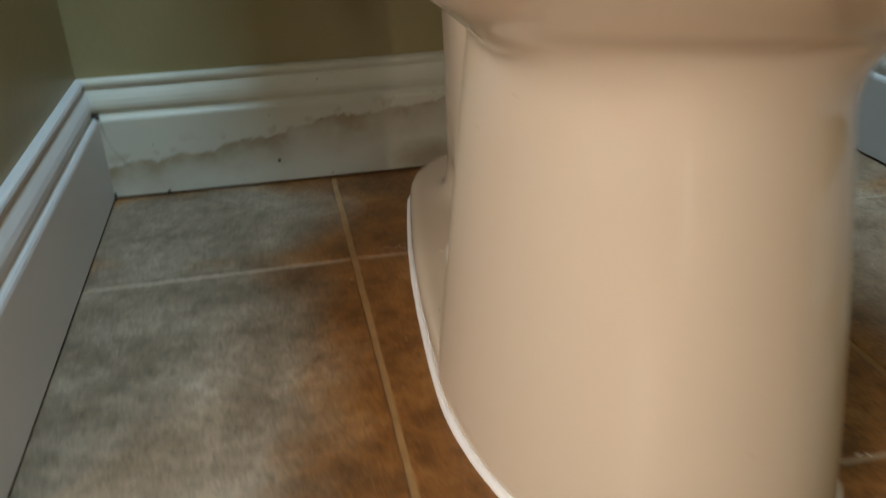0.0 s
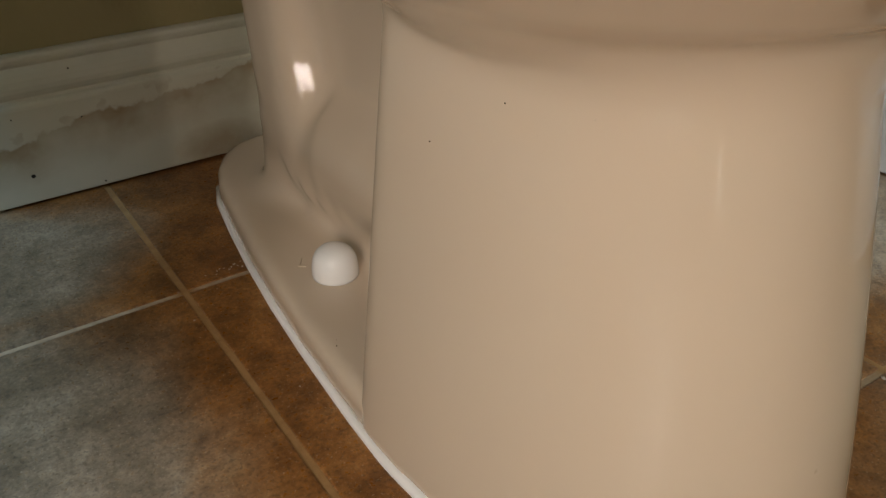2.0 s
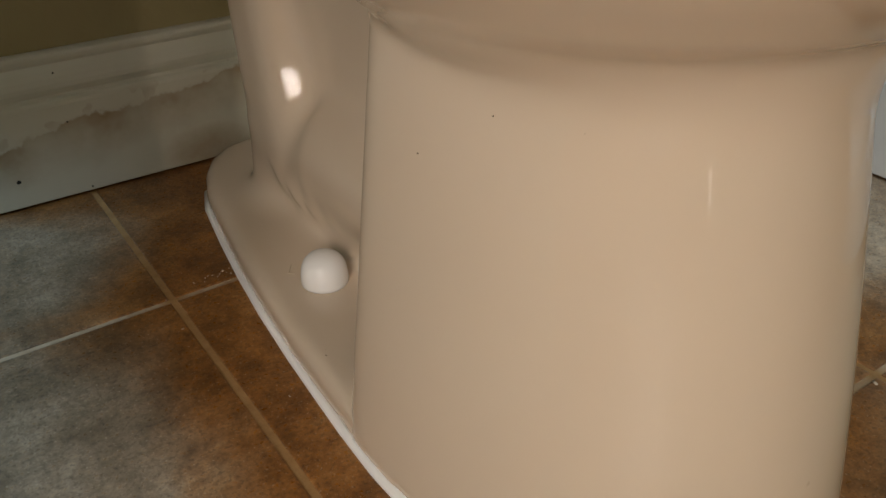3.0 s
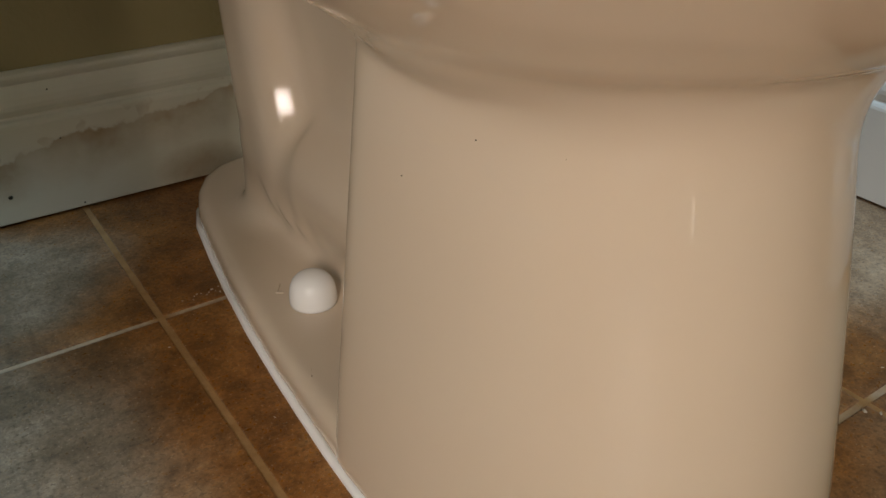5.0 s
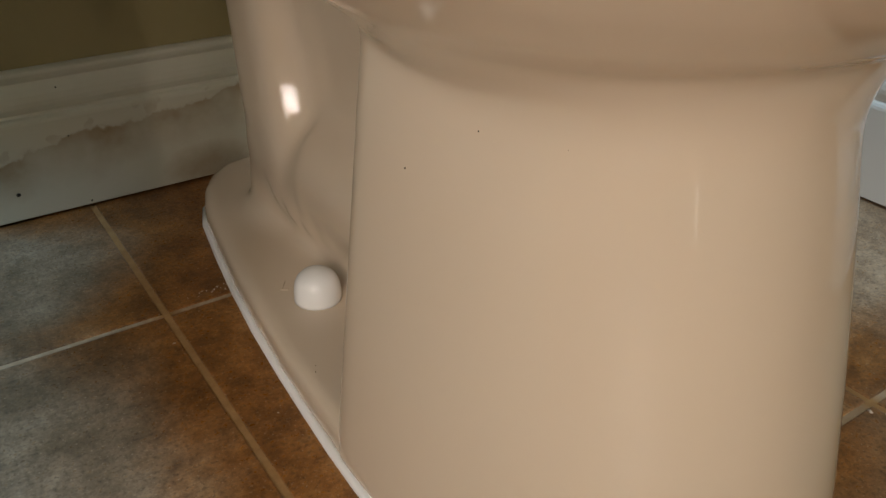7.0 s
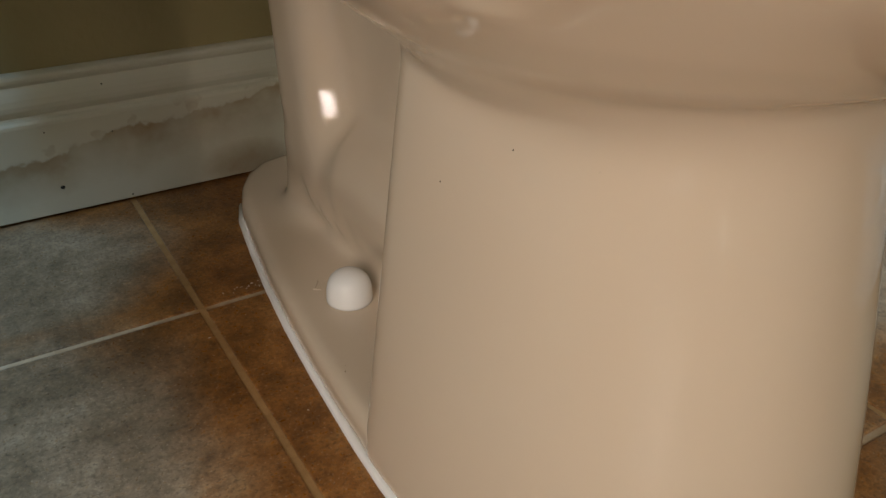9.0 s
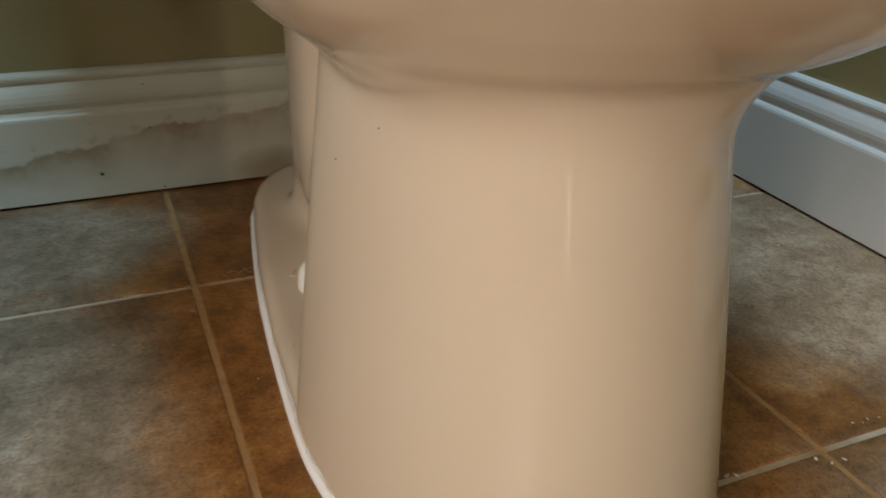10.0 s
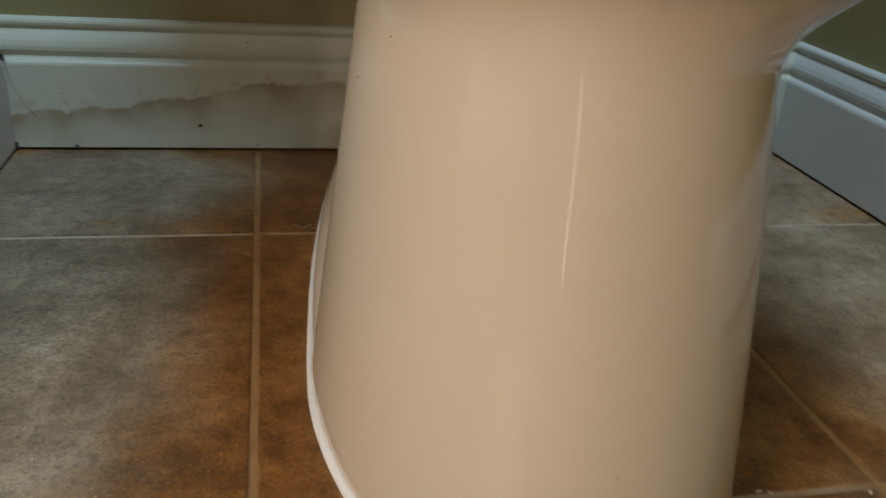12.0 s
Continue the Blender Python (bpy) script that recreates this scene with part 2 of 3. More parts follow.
def box(x0, x1, y0, y1, z0, z1, bm=None, bevel=0.0):
    bm = bm or bmesh.new()
    m = Matrix.Translation(((x0 + x1) / 2, (y0 + y1) / 2, (z0 + z1) / 2)) @ Matrix.Diagonal((x1 - x0, y1 - y0, z1 - z0, 1))
    made = bmesh.ops.create_cube(bm, size=1, matrix=m)
    if bevel:
        edges = {e for v in made["verts"] for e in v.link_edges}
        bmesh.ops.bevel(bm, geom=list(edges), offset=bevel, segments=2, affect="EDGES", profile=0.6)
    return bm


def loft(rings, bm=None):
    """A closed body through rings of points."""
    bm = bm or bmesh.new()
    rows = [[bm.verts.new(p) for p in ring] for ring in rings]
    for a, b in zip(rows, rows[1:]):
        for i in range(len(a)):
            j = (i + 1) % len(a)
            bm.faces.new((a[i], a[j], b[j], b[i]))
    bm.faces.new(rows[0])
    bm.faces.new(rows[-1][::-1])
    return bm


def power(v, e):
    return math.copysign(abs(v) ** e, v)


def oval(a, front, rear, yc, z, n=2.1, count=192, xc=XC):
    """A ring of half-width a, reaching front ahead and rear behind yc."""
    pts = []
    for i in range(count):
        t = 2 * math.pi * i / count
        s = math.sin(t)
        pts.append((xc + a * power(math.cos(t), 2 / n), yc + (rear if s > 0 else front) * power(s, 2 / n), z))
    return pts


def tube(points, radii, count=24, bm=None):
    """A closed round body along points."""
    rings = []
    for i, p in enumerate(points):
        p = Vector(p)
        way = (Vector(points[min(i + 1, len(points) - 1)]) - Vector(points[max(i - 1, 0)])).normalized()
        side = way.cross(Vector((0.31, 0.2, 0.93)) if abs(way.z) < 0.9 else Vector((1, 0, 0))).normalized()
        up = side.cross(way)
        rings.append([p + radii[i] * (math.cos(2 * math.pi * k / count) * side + math.sin(2 * math.pi * k / count) * up) for k in range(count)])
    return loft(rings, bm)


def prism(profile, start, end, inward, flip0=0.0, flip1=0.0):
    """A moulding: profile of (out, z) along start to end; its ends are cut on the mitre by out times flip."""
    a, b, o = Vector(start), Vector(end), Vector(inward)
    way = (b - a).normalized()
    rings = []
    for p, flip in ((a, flip0), (b, -flip1)):
        rings.append([p + o * d + Vector((0, 0, z)) + way * d * flip for d, z in profile])
    return loft(rings)


# ---- setting ----
def wall(name, x0, x1, y0, y1, label, z0=-0.1, z1=HIGH, mat=None):
    return tagged(mesh_object(name, box(x0, x1, y0, y1, z0, z1), mat or WALL), label, "wall", kind="structure")


PAINT = "olive brown painted wall with a fine rolled texture"
wall("wall_north", X_LEFT - 0.12, X_RIGHT + 0.12, Y_BACK, Y_BACK + 0.12, PAINT)
# this wall stops short, out of view, so the added light gets past
wall("wall_west", X_LEFT - 0.12, X_LEFT, Y_NOOK_W, Y_BACK, PAINT)
wall("wall_east", X_RIGHT, X_RIGHT + 0.12, Y_NOOK, Y_BACK, PAINT)
# closing walls, unseen: cream at left bounces light in, olive at right dims it
wall("wall_northwest", ROOM_L - 0.12, X_LEFT - 0.12, Y_NOOK_W, Y_NOOK_W + 0.12, "unseen closing wall, cream to bounce light", mat=CEIL)
wall("wall_northeast", X_RIGHT + 0.12, ROOM_R + 0.12, Y_NOOK, Y_NOOK + 0.12, PAINT)
wall("wall_far_west", ROOM_L - 0.12, ROOM_L, Y_FRONT, Y_NOOK_W, "unseen closing wall, cream to bounce light", mat=CEIL)
wall("wall_far_east", ROOM_R, ROOM_R + 0.12, Y_FRONT, Y_NOOK, PAINT)
# unseen wall, cut open where the added lights stand
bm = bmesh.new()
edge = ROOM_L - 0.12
for wx, ww, sill, head in ADDED_OPENINGS:
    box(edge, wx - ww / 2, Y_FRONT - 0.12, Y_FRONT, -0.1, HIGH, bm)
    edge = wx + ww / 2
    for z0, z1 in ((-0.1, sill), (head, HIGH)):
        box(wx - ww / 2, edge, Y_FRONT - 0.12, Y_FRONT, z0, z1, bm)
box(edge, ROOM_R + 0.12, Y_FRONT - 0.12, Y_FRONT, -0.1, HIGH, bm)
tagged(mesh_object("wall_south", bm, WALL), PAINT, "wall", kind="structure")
tagged(mesh_object("ceiling", box(ROOM_L - 0.12, ROOM_R + 0.12, Y_FRONT - 0.12, Y_BACK + 0.12, HIGH, HIGH + 0.1), CEIL), "plain white painted ceiling", "ceiling", kind="structure")
floor = tagged(mesh_object("floor", box(ROOM_L - 0.12, ROOM_R + 0.12, Y_FRONT - 0.12, Y_BACK + 0.12, -0.1, -0.0010), GROUT),
               "mottled brown and grey square ceramic tiles with tan grout", "floor", kind="structure")

PROFILE = [(0, 0.0022), (BOARD - 0.0008, 0.0022), (BOARD, 0.003), (BOARD, 0.0765), (BOARD - 0.0006, 0.0788), (BOARD - 0.002, 0.0806), (BOARD - 0.0044, 0.0818),
           (BOARD - 0.0052, 0.0835), (BOARD - 0.0042, 0.0855), (BOARD - 0.0031, 0.0885), (BOARD - 0.0030, 0.092), (BOARD - 0.0042, 0.0965), (BOARD - 0.0062, 0.1005),
           (BOARD - 0.0080, 0.1035), (BOARD - 0.0092, 0.1055), (BOARD - 0.0086, 0.1068), (BOARD - 0.0072, 0.1088), (BOARD - 0.0068, 0.1112), (BOARD - 0.0076, 0.1134),
           (BOARD - 0.0096, 0.1147), (0.001, 0.1152), (0, 0.1152)]
for name, start, end, inward, f0, f1, mat, label in (
        ("baseboard_north", (X_LEFT, Y_BACK, 0), (X_RIGHT, Y_BACK, 0), (0, -1, 0), 1, 1, BOARD_MAT, "white painted moulded baseboard with a brown water stain"),
        ("baseboard_west", (X_LEFT, Y_NOOK_W, 0), (X_LEFT, Y_BACK, 0), (1, 0, 0), 0, 1, PLAIN_BOARD, "white painted moulded baseboard, lightly scuffed"),
        ("baseboard_east", (X_RIGHT, Y_NOOK, 0), (X_RIGHT, Y_BACK, 0), (-1, 0, 0), 0, 1, PLAIN_BOARD, "white painted moulded baseboard, lightly scuffed")):
    tagged(mesh_object(name, prism(PROFILE, start, end, inward, f0, f1), mat), label, "baseboard", kind="structure")


# ---- toilet ----
def pedestal(z):
    """Half-width, front and flare of the pedestal at a height."""
    rise = max(0.0, z - 0.202)
    return 0.106 - 0.1 * z, -0.373 + 0.13 * z + 0.24 * z * z, rise * rise / 0.050


def outline(z, shrink=0.0):
    """The pedestal's section: a rounded front, flaring under the bowl, and tight rear corners."""
    a, front, flare = pedestal(z)
    a, front = a - shrink, front + shrink
    n, pts, back = 2.12, [], -0.004 - 0.02 * z
    yc = -0.187 + back
    for i in range(193):
        t = math.pi + math.pi * i / 192
        c, s = math.cos(t), math.sin(t)
        w = min(1.0, max(0.0, (-s - 0.12) / 0.55))
        w = w * w * (3 - 2 * w) * flare * (1 + 0.7 * max(0.0, c))
        pts.append((XC + (a + w) * power(c, 2 / n), yc + (yc - front + 0.50 * w) * power(s, 2 / n), z))
    rear = [(a - 0.0003, -0.178), (a - 0.0018, -0.172), (a - 0.0045, -0.168), (a - 0.010, -0.1645), (a - 0.02, -0.163), (a - 0.035, -0.1625)]
    return pts + [(XC + x, y + back, z) for x, y in rear] + [(XC - x, y + back, z) for x, y in rear[::-1]]


def upper_body():
    """Pedestal and bowl."""
    bm = bmesh.new()
    loft([outline(z) for z in (0.001, 0.03, 0.06, 0.1, 0.14, 0.18, 0.19, 0.20, 0.21, 0.22, 0.23, 0.24, 0.25, 0.26, 0.268)], bm)
    rows = [(0.190, 0.060, 0.080, 0.04), (0.208, 0.077, 0.094, 0.068), (0.221, 0.087, 0.102, 0.086), (0.234, 0.101, 0.115, 0.105), (0.246, 0.118, 0.140, 0.125), (0.262, 0.136, 0.166, 0.145),
            (0.280, 0.150, 0.190, 0.17), (0.30, 0.161, 0.212, 0.19), (0.33, 0.171, 0.240, 0.22), (0.36, 0.181, 0.264, 0.25), (0.372, 0.184, 0.272, 0.255), (0.384, 0.182, 0.270, 0.253), (0.388, 0.176, 0.263, 0.247)]
    full = (0, 0.001, 0.002, 0.003, 0.0045, 0.006, 0.006, 0.005, 0.002, 0, 0, 0, 0)   # the fuller right flank
    loft([oval(a + 0.005 + w, f, r, -0.22, z, 2.2, xc=XC + 0.005 + w) for (z, a, f, r), w in zip(rows, full)], bm)
    # deck that carries the tank
    box(XC - 0.11, XC + 0.11, -0.05, 0.175, 0.335, 0.386, bm)
    return bm


def soft_join(a, b, k):
    """Union of two distance fields with a fillet of about k."""
    h = np.clip(0.5 + 0.5 * (b - a) / k, 0, 1)
    return b + (a - b) * h - k * h * (1 - h)


def along(p, points, radii, square=2.0):
    """Distance to a pipe through points; above 2, square flattens its front."""
    best = None
    for a, b, ra, rb in zip(points, points[1:], radii, radii[1:]):
        ay, az, by, bz = a[0], a[1], b[0] - a[0], b[1] - a[1]
        t = np.clip(((p[1] - ay) * by + (p[2] - az) * bz) / (by * by + bz * bz), 0, 1)
        qy, qz = p[1] - ay - t * by, p[2] - az - t * bz
        q = np.sqrt(qy * qy + qz * qz)
        d = np.sqrt(p[0] ** 2 + q * q)
        if square > 2:
            tight = (np.abs(p[0]) ** square + q ** square) ** (1 / square)
            inner = (qy * bz - qz * by) / math.hypot(by, bz)
            d = np.where(inner > 0, tight, d)
        d = d - ra - t * (rb - ra)
        best = d if best is None else np.minimum(best, d)
    return best


FOOT = [(0.094, -0.26), (0.1045, -0.205), (0.1025, -0.15), (0.0995, -0.1), (0.0945, -0.05), (0.0885, 0.0), (0.0805, 0.05), (0.0715, 0.1), (0.0625, 0.125),
        (0.050, 0.145), (0.034, 0.159), (0.013, 0.1645)]


def foot_distance(x, y):
    """Distance in plan to the outline of the foot plate."""
    ring = [(w, v) for w, v in FOOT] + [(-w, v) for w, v in FOOT[::-1]]
    near, inside = np.full(np.broadcast(x, y).shape, 9.0), np.zeros(np.broadcast(x, y).shape, bool)
    for (ax, ay), (bx, by) in zip(ring, ring[1:] + ring[:1]):
        ex, ey = bx - ax, by - ay
        t = np.clip(((x - ax) * ex + (y - ay) * ey) / (ex * ex + ey * ey), 0, 1)
        near = np.minimum(near, np.hypot(x - ax - t * ex, y - ay - t * ey))
        if ey:
            inside ^= ((ay > y) != (by > y)) & (x < ax + (y - ay) * ex / ey)
    return np.where(inside, -near, near)


def net(field, low, step):
    """A quad skin over the zero level of a distance field."""
    shape = [n - 1 for n in field.shape]

    def corner(i, j, k):
        return field[i:i + shape[0], j:j + shape[1], k:k + shape[2]]

    total, count = np.zeros((*shape, 3), np.float32), np.zeros(shape, np.float32)
    for axis in range(3):
        for u in (0, 1):
            for v in (0, 1):
                c0 = [u, v]
                c0.insert(axis, 0)
                c1 = list(c0)
                c1[axis] = 1
                a, b = corner(*c0), corner(*c1)
                cut = (a < 0) != (b < 0)
                f = np.where(cut, a / np.where(cut, a - b, 1), 0)
                for q in range(3):
                    total[..., q] += np.where(cut, f if q == axis else c0[q], 0)
                count += cut
    used = count > 0
    index = np.full(shape, -1, np.int64)
    index[used] = np.arange(used.sum())
    verts = np.array(low) + step * (np.argwhere(used) + total[used] / count[used][:, None])
    faces = []
    for axis in range(3):
        u, v = [q for q in range(3) if q != axis]
        first, second = [slice(None)] * 3, [slice(None)] * 3
        first[axis], second[axis] = slice(0, -1), slice(1, None)
        at = np.argwhere((field[tuple(first)] < 0) != (field[tuple(second)] < 0))
        quad = []
        for du, dv in ((-1, -1), (0, -1), (0, 0), (-1, 0)):
            cell = at.copy()
            cell[:, u] += du
            cell[:, v] += dv
            quad.append(index[cell[:, 0], cell[:, 1], cell[:, 2]])
        faces.append(np.stack(quad, 1))
    bm = bmesh.new()
    made = [bm.verts.new(p) for p in verts.tolist()]
    for f in np.concatenate(faces).tolist():
        bm.faces.new([made[i] for i in f])
    return bm


def trapway():
    """Foot plate, leaning rear pipe, its forward bend and the web to the pedestal, all run together."""
    step, low = 0.0022, (XC - 0.112, -0.27, -0.004)
    x = (np.arange(103) * step - 0.112)[:, None, None]
    y = (np.arange(202) * step + low[1])[None, :, None]
    z = (np.arange(152) * step + low[2])[None, None, :]
    pipe = along((x, y, z), [(0.088, 0.33), (0.078, 0.25), (0.073, 0.20), (0.070, 0.165), (0.066, 0.135), (0.060, 0.110), (0.051, 0.087), (0.039, 0.070), (0.022, 0.056), (0.002, 0.047), (-0.03, 0.041), (-0.08, 0.038), (-0.19, 0.036)],
                 [0.058, 0.048, 0.0435, 0.0425, 0.0425, 0.0435, 0.0450, 0.0455, 0.0435, 0.0405, 0.037, 0.034, 0.032], 3.8)
    bend = along((np.maximum(np.abs(x) - 0.006, 0), y, z), [(-0.20, 0.077), (-0.06, 0.078), (-0.024, 0.0765)], [0.040, 0.040, 0.0395])
    side = np.interp(z, [0.0, 0.15, 0.20, 0.25, 0.31, 0.38], [0.015, 0.016, 0.022, 0.05, 0.085, 0.12])
    rear = np.interp(z, [0.0, 0.15, 0.20, 0.25, 0.31, 0.38], [0.05, 0.06, 0.07, 0.10, 0.13, 0.15])
    web = np.maximum(np.abs(x) - side, np.maximum(y - rear, -0.24 - y))
    plan = foot_distance(x[:, :, 0], y[:, :, 0])[:, :, None]
    round_off, top = 0.0085, 0.0225
    foot = np.hypot(np.maximum(plan + round_off, 0), np.maximum(z - top + round_off, 0)) - round_off + np.minimum(np.maximum(plan + round_off, z - top + round_off), 0)
    skirt = along((x, y, z), [(0.060, 0.070), (0.058, 0.050), (0.055, 0.02)], [0.0425, 0.0440, 0.0470])
    body = soft_join(soft_join(pipe, skirt, 0.008), bend, 0.013)
    body = soft_join(body, web, 0.016)
    body = soft_join(body, foot, 0.016)
    body = np.maximum(body, 0.001 - z)
    body = np.maximum(body, z - 0.325)
    body[0], body[-1], body[:, 0], body[:, -1], body[:, :, 0], body[:, :, -1] = 1, 1, 1, 1, 1, 1
    return net(body, low, step)


toilet = new("toilet")
toilet.location = (0, 0, 0)
tagged(toilet, "bone coloured glossy porcelain toilet caulked to the floor", "toilet")
body = part("bowl_body", upper_body(), PORCELAIN, toilet)
mod = body.modifiers.new("remesh", "REMESH")
mod.mode, mod.voxel_size, mod.use_smooth_shade = "VOXEL", 0.0024, True
mod = body.modifiers.new("smooth", "SMOOTH")
mod.factor, mod.iterations = 0.5, 26
foot = part("trapway", trapway(), PORCELAIN, toilet, "", True)
mod = foot.modifiers.new("smooth", "SMOOTH")
mod.factor, mod.iterations = 0.5, 16


def bolt_cap(x, y, z):
    prof = [(0.0140, 0.0), (0.0147, 0.0002), (0.0148, 0.0020), (0.0146, 0.0070), (0.0139, 0.0114), (0.0124, 0.0151), (0.0098, 0.0180), (0.0062, 0.0198), (0.0028, 0.0205), (0.0004, 0.0207)]
    return loft([[(x + r * math.cos(2 * math.pi * k / 40), y + r * math.sin(2 * math.pi * k / 40), z + h) for k in range(40)] for r, h in prof])


for side in (-1, 1):
    part("bolt_cap", bolt_cap(XC + side * 0.0588, -0.0682, 0.0226), CAP, toilet, "white plastic bolt cap", True)

bm = bmesh.new()
box(XC - 0.21, XC + 0.21, 0.0, 0.185, 0.40, 0.74, bm, 0.02)
part("tank", bm, PORCELAIN, toilet, "", True)
part("tank_lid", box(XC - 0.22, XC + 0.22, -0.01, 0.19, 0.742, 0.775, None, 0.01), PORCELAIN, toilet, "", True)
part("seat", loft([oval(a, f, r, -0.22, z, 2.1) for z, a, f, r in ((0.390, 0.18, 0.27, 0.22), (0.393, 0.186, 0.277, 0.224), (0.404, 0.186, 0.277, 0.224), (0.408, 0.18, 0.27, 0.22))]), CAP, toilet, "", True)
part("lid", loft([oval(a, f, r, -0.22, z, 2.1) for z, a, f, r in ((0.4095, 0.18, 0.27, 0.22), (0.412, 0.186, 0.277, 0.224), (0.420, 0.186, 0.277, 0.224), (0.427, 0.172, 0.26, 0.21))]), CAP, toilet, "", True)

# dark specks in the glaze
for y, z in ((-0.2214, 0.178), (-0.256, 0.203), (-0.288, 0.205)):
    (a, front_y, _), yc = pedestal(z), -0.191 - 0.02 * z
    x = XC - a * (1 - ((yc - y) / (yc - front_y)) ** 2.12) ** (1 / 2.12)
    bm = bmesh.new()
    bmesh.ops.create_icosphere(bm, subdivisions=1, radius=0.00034, matrix=Matrix.Translation((x - 0.0004, y, z)))
    part("glaze_speck", bm, DARK, toilet, "dark speck in the glaze")

for x, y, z, size in ((0.0463, -0.0197, 0.0139, 0.0009), (0.1085, 0.0305, 0.0275, 0.0008), (0.043, -0.133, 0.0222, 0.0006), (0.0455, -0.128, 0.0222, 0.0004)):
    bm = bmesh.new()
    bmesh.ops.create_icosphere(bm, subdivisions=1, radius=size, matrix=Matrix.Translation((x, y, z)) @ Matrix.Diagonal((0.7, 0.5, 1.4, 1)))
    part("glaze_speck", bm, DARK, toilet, "dark speck in the glaze")

# caulk bead along the foot
rim = [(0.0625, 0.125), (0.0715, 0.1), (0.0805, 0.05), (0.0885, 0.0), (0.0945, -0.05), (0.0992, -0.1), (0.1020, -0.14), (0.1040, -0.17)]
front = [(-(p[0] - XC), p[1]) for p in outline(0, 0.0012)[:97:3]]
half = rim + front[1:]
pts = [(XC - x, y) for x, y in half] + [(XC + x, y) for x, y in half[-2::-1]]
path, radii = [], []
for i, (x, y) in enumerate(pts):
    w = noise.noise((x * 40, y * 40, 3.3))
    path.append((x, y, 0.0010))
    radii.append(0.0033 + 0.0006 * w)
bead = mesh_object("caulk_bead", tube(path, radii, 12), CAULK, True)
tagged(bead, "uneven white silicone caulk bead round the toilet foot", "caulk")

# marks on the back baseboard
north = bpy.data.objects["baseboard_north"]


def spot(name, x, z, r, out=BOARD, label=""):
    """A dark near-flush disc; in a hole's place its colour stands for the shade."""
    y = Y_BACK - out
    rings = [[(x + q * math.cos(2 * math.pi * k / 14), y - d, z + 0.9 * q * math.sin(2 * math.pi * k / 14)) for k in range(14)] for q, d in ((r, -0.001), (r, 0.0002), (0.7 * r, 0.0003), (0.2 * r, 0.0002))]
    return part(name, loft(rings), DARK, north, label)


spot("nail_hole", -0.0506, 0.0240, 0.0017, label="dark open nail hole")
for x, z, r, out in ((-0.0063, 0.0625, 0.0007, BOARD), (-0.0546, 0.071, 0.0006, BOARD), (0.0, 0.0055, 0.0008, BOARD), (-0.0065, 0.0995, 0.0007, BOARD - 0.0056), (-0.158, 0.004, 0.0016, BOARD), (-0.165, 0.052, 0.0006, BOARD)):
    spot("paint_chip", x, z, r, out)
crack = [(-0.2075, 0.083), (-0.2065, 0.072), (-0.2045, 0.060), (-0.2000, 0.048), (-0.1945, 0.039), (-0.1880, 0.030), (-0.1855, 0.0275)]
part("paint_crack", tube([(x, Y_BACK - BOARD + 0.0002, z) for x, z in crack], [0.0003, 0.0004, 0.0003, 0.0003, 0.0003, 0.00025, 0.0002], 6), DARK, north, "thin dark crack in the paint")
part("corner_gap", box(X_LEFT + BOARD - 0.0015, X_LEFT + BOARD + 0.0018, Y_BACK - BOARD - 0.0022, Y_BACK - BOARD + 0.001, 0.0005, 0.0075, None, 0.0006), DARK, north, "dark gap at the mitred corner")
part("corner_gap", box(X_LEFT + BOARD - 0.006, X_LEFT + BOARD + 0.0006, Y_BACK - BOARD - 0.0006, Y_BACK - BOARD + 0.003, 0.0795, 0.0850, None, 0.0006), DARK, north, "dark gap at the mitred corner")

# moulded mark beside the bolt cap
bm = bmesh.new()
box(0.0, 0.0013, 0.0, 0.0105, -0.001, 0.0007, bm, 0.0003)
box(0.0, 0.0050, 0.0, 0.0013, -0.001, 0.0006, bm, 0.0003)
bmesh.ops.transform(bm, matrix=pose(0.0610, -0.0475, 0.0226, 0, 0, -35), verts=bm.verts)
part("moulded_mark", bm, PORCELAIN, toilet)


# ---- water supply stop on the back wall ----
def round_body(prof, m, count=36):
    return loft([[m @ Vector((r * math.cos(2 * math.pi * k / count), r * math.sin(2 * math.pi * k / count), h)) for k in range(count)] for r, h in prof])


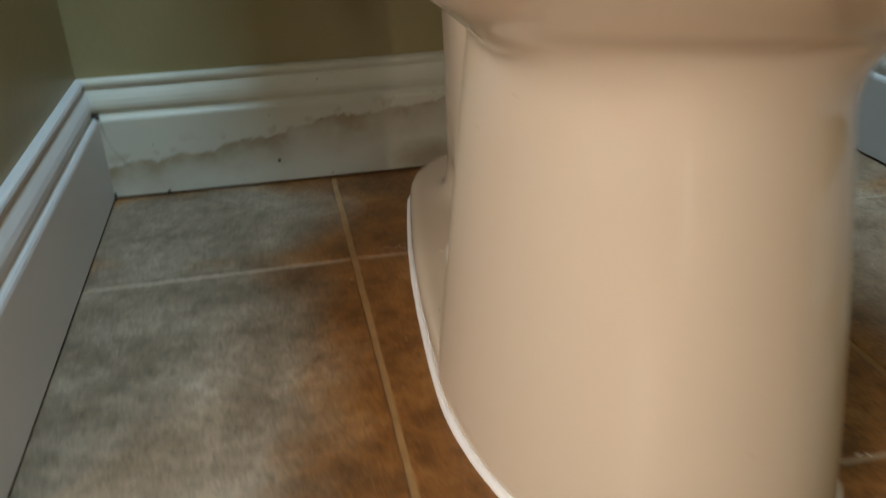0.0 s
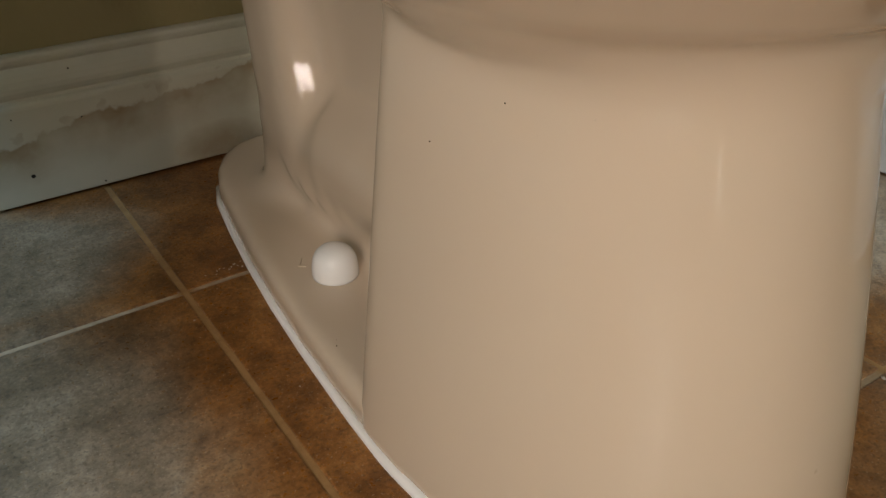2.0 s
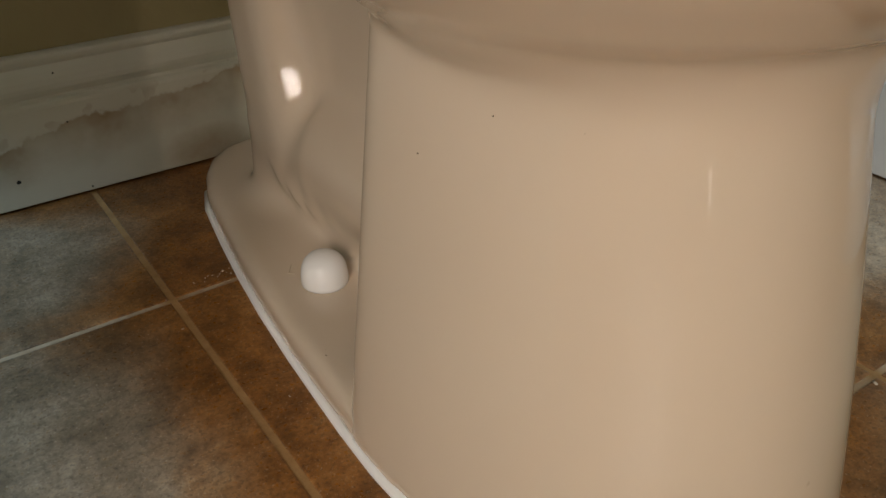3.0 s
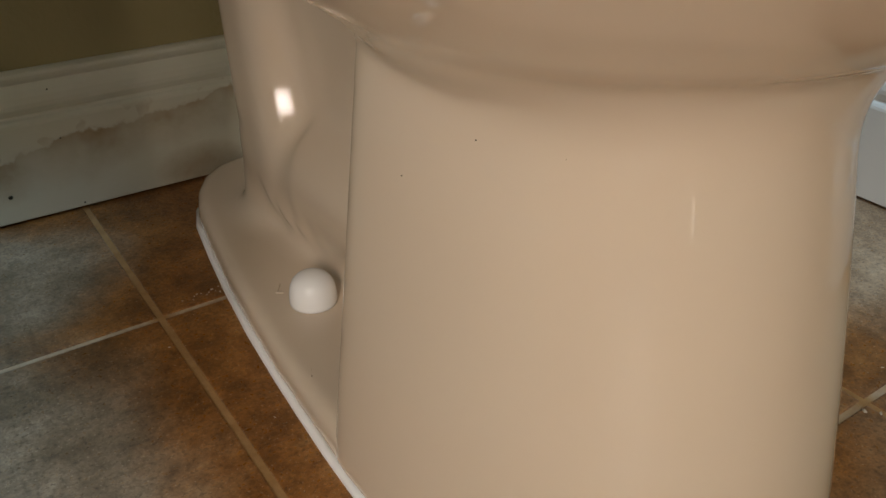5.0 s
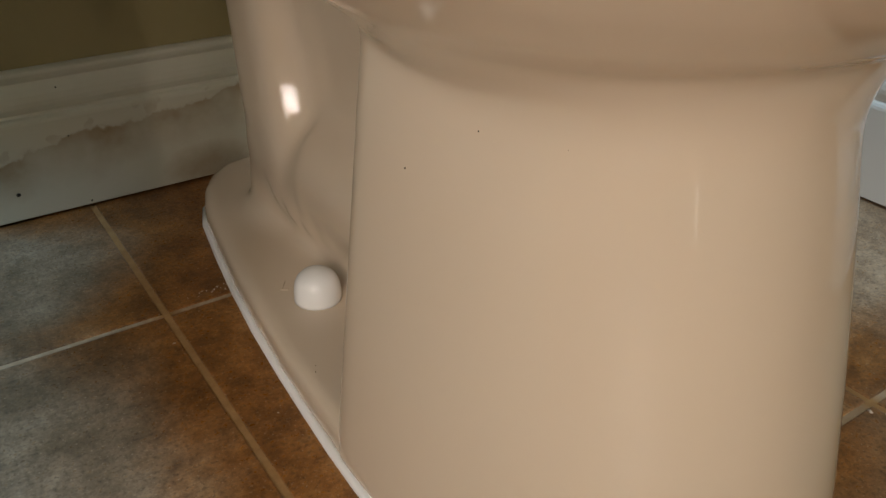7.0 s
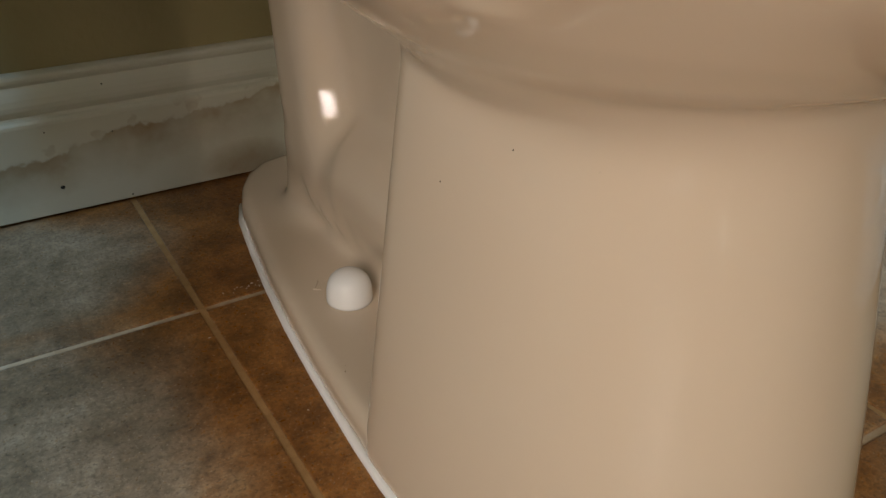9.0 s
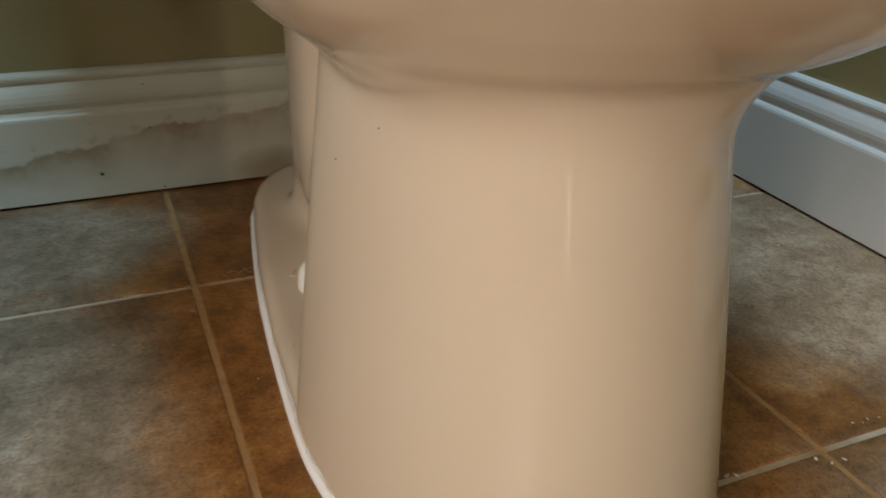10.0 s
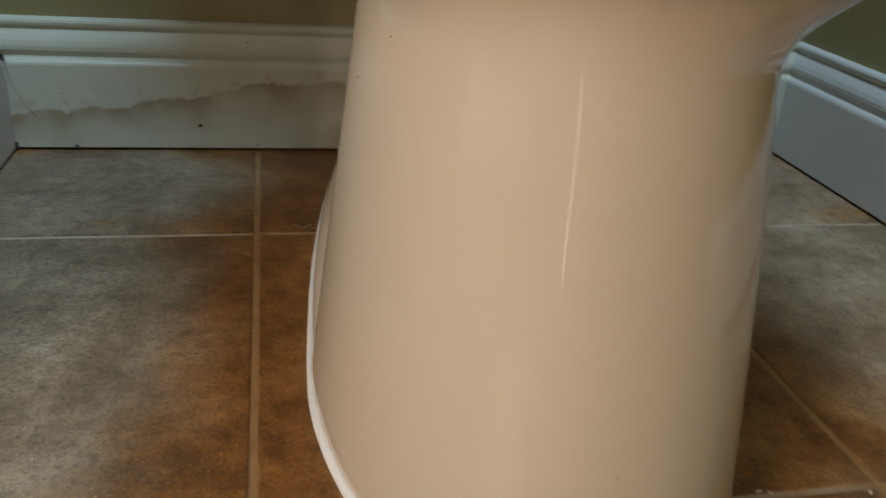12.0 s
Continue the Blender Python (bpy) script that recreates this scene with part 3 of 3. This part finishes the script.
stop = new("supply_stop")
stop.location = (0.013, Y_BACK, 0.203)
tagged(stop, "chrome supply valve with a cream wall plate", "valve")
OUT = pose(0, 0, 0, 90, 0, 0)
part("wall_plate", round_body([(0.0285, -0.001), (0.0285, 0.0012), (0.0265, 0.0042), (0.021, 0.0066), (0.013, 0.0078), (0.010, 0.0080)], OUT), CREAM, stop, "cream domed wall plate", True)
part("stub_pipe", round_body([(0.008, 0.0), (0.008, 0.030)], OUT), CHROME, stop, "", True)
part("valve_body", round_body([(0.0095, 0.020), (0.0115, 0.022), (0.0115, 0.040), (0.0090, 0.043), (0.0060, 0.046), (0.0060, 0.054)], OUT), CHROME, stop, "", True)
part("handle", round_body([(0.004, 0.052), (0.0145, 0.053), (0.0165, 0.055), (0.0165, 0.060), (0.0145, 0.063), (0.004, 0.0635)], OUT @ Matrix.Diagonal((0.62, 1.15, 1, 1))), CHROME, stop, "oval chrome handle", True)
part("supply_hose", tube([(0, -0.031, 0.008), (0, -0.031, 0.03), (0.002, -0.033, 0.08), (0.010, -0.045, 0.14), (0.020, -0.07, 0.199)], [0.0065, 0.0065, 0.006, 0.006, 0.006], 16), STEEL, stop, "braided steel hose", True)

# ---- crumbs of old caulk ----
rng = random.Random(4)
for x, y, size in CRUMBS:
    bm = bmesh.new()
    bmesh.ops.create_icosphere(bm, subdivisions=1, radius=size)
    for v in bm.verts:
        v.co = Vector((v.co.x * 1.9, v.co.y * 0.8, v.co.z * 0.6)) * rng.uniform(0.6, 1.25)
    ob = mesh_object("caulk_crumb", bm, CRUMB, True)
    ob.matrix_world = pose(x, y, 0.6 * size, rng.uniform(-8, 8), 0, rng.uniform(0, 180))
    tagged(ob, "small white crumb of old caulk on the tile", "crumb", "crumbs on the floor")

# ---- floor tiles ----
def tile_mesh(x0, x1, y0, y1):
    bm = box(x0, x1, y0, y1, -0.006, 0.0)
    top = [e for e in bm.edges if all(v.co.z > -0.001 for v in e.verts)]
    bmesh.ops.bevel(bm, geom=top, offset=0.0014, segments=2, affect="EDGES", profile=0.6)
    return bm


for i in range(-5, 6):
    for j in range(-10, 1):
        x0, x1 = i * TILE + JOINT / 2, (i + 1) * TILE - JOINT / 2
        y0, y1 = j * TILE + JOINT / 2, (j + 1) * TILE - JOINT / 2
        lo, hi = X_LEFT if y1 > Y_NOOK_W else ROOM_L, X_RIGHT if y1 > Y_NOOK else ROOM_R
        x0, x1, y1, y0 = max(x0, lo), min(x1, hi), min(y1, Y_BACK), max(y0, Y_FRONT)
        if x1 - x0 > 0.01 and y1 - y0 > 0.01:
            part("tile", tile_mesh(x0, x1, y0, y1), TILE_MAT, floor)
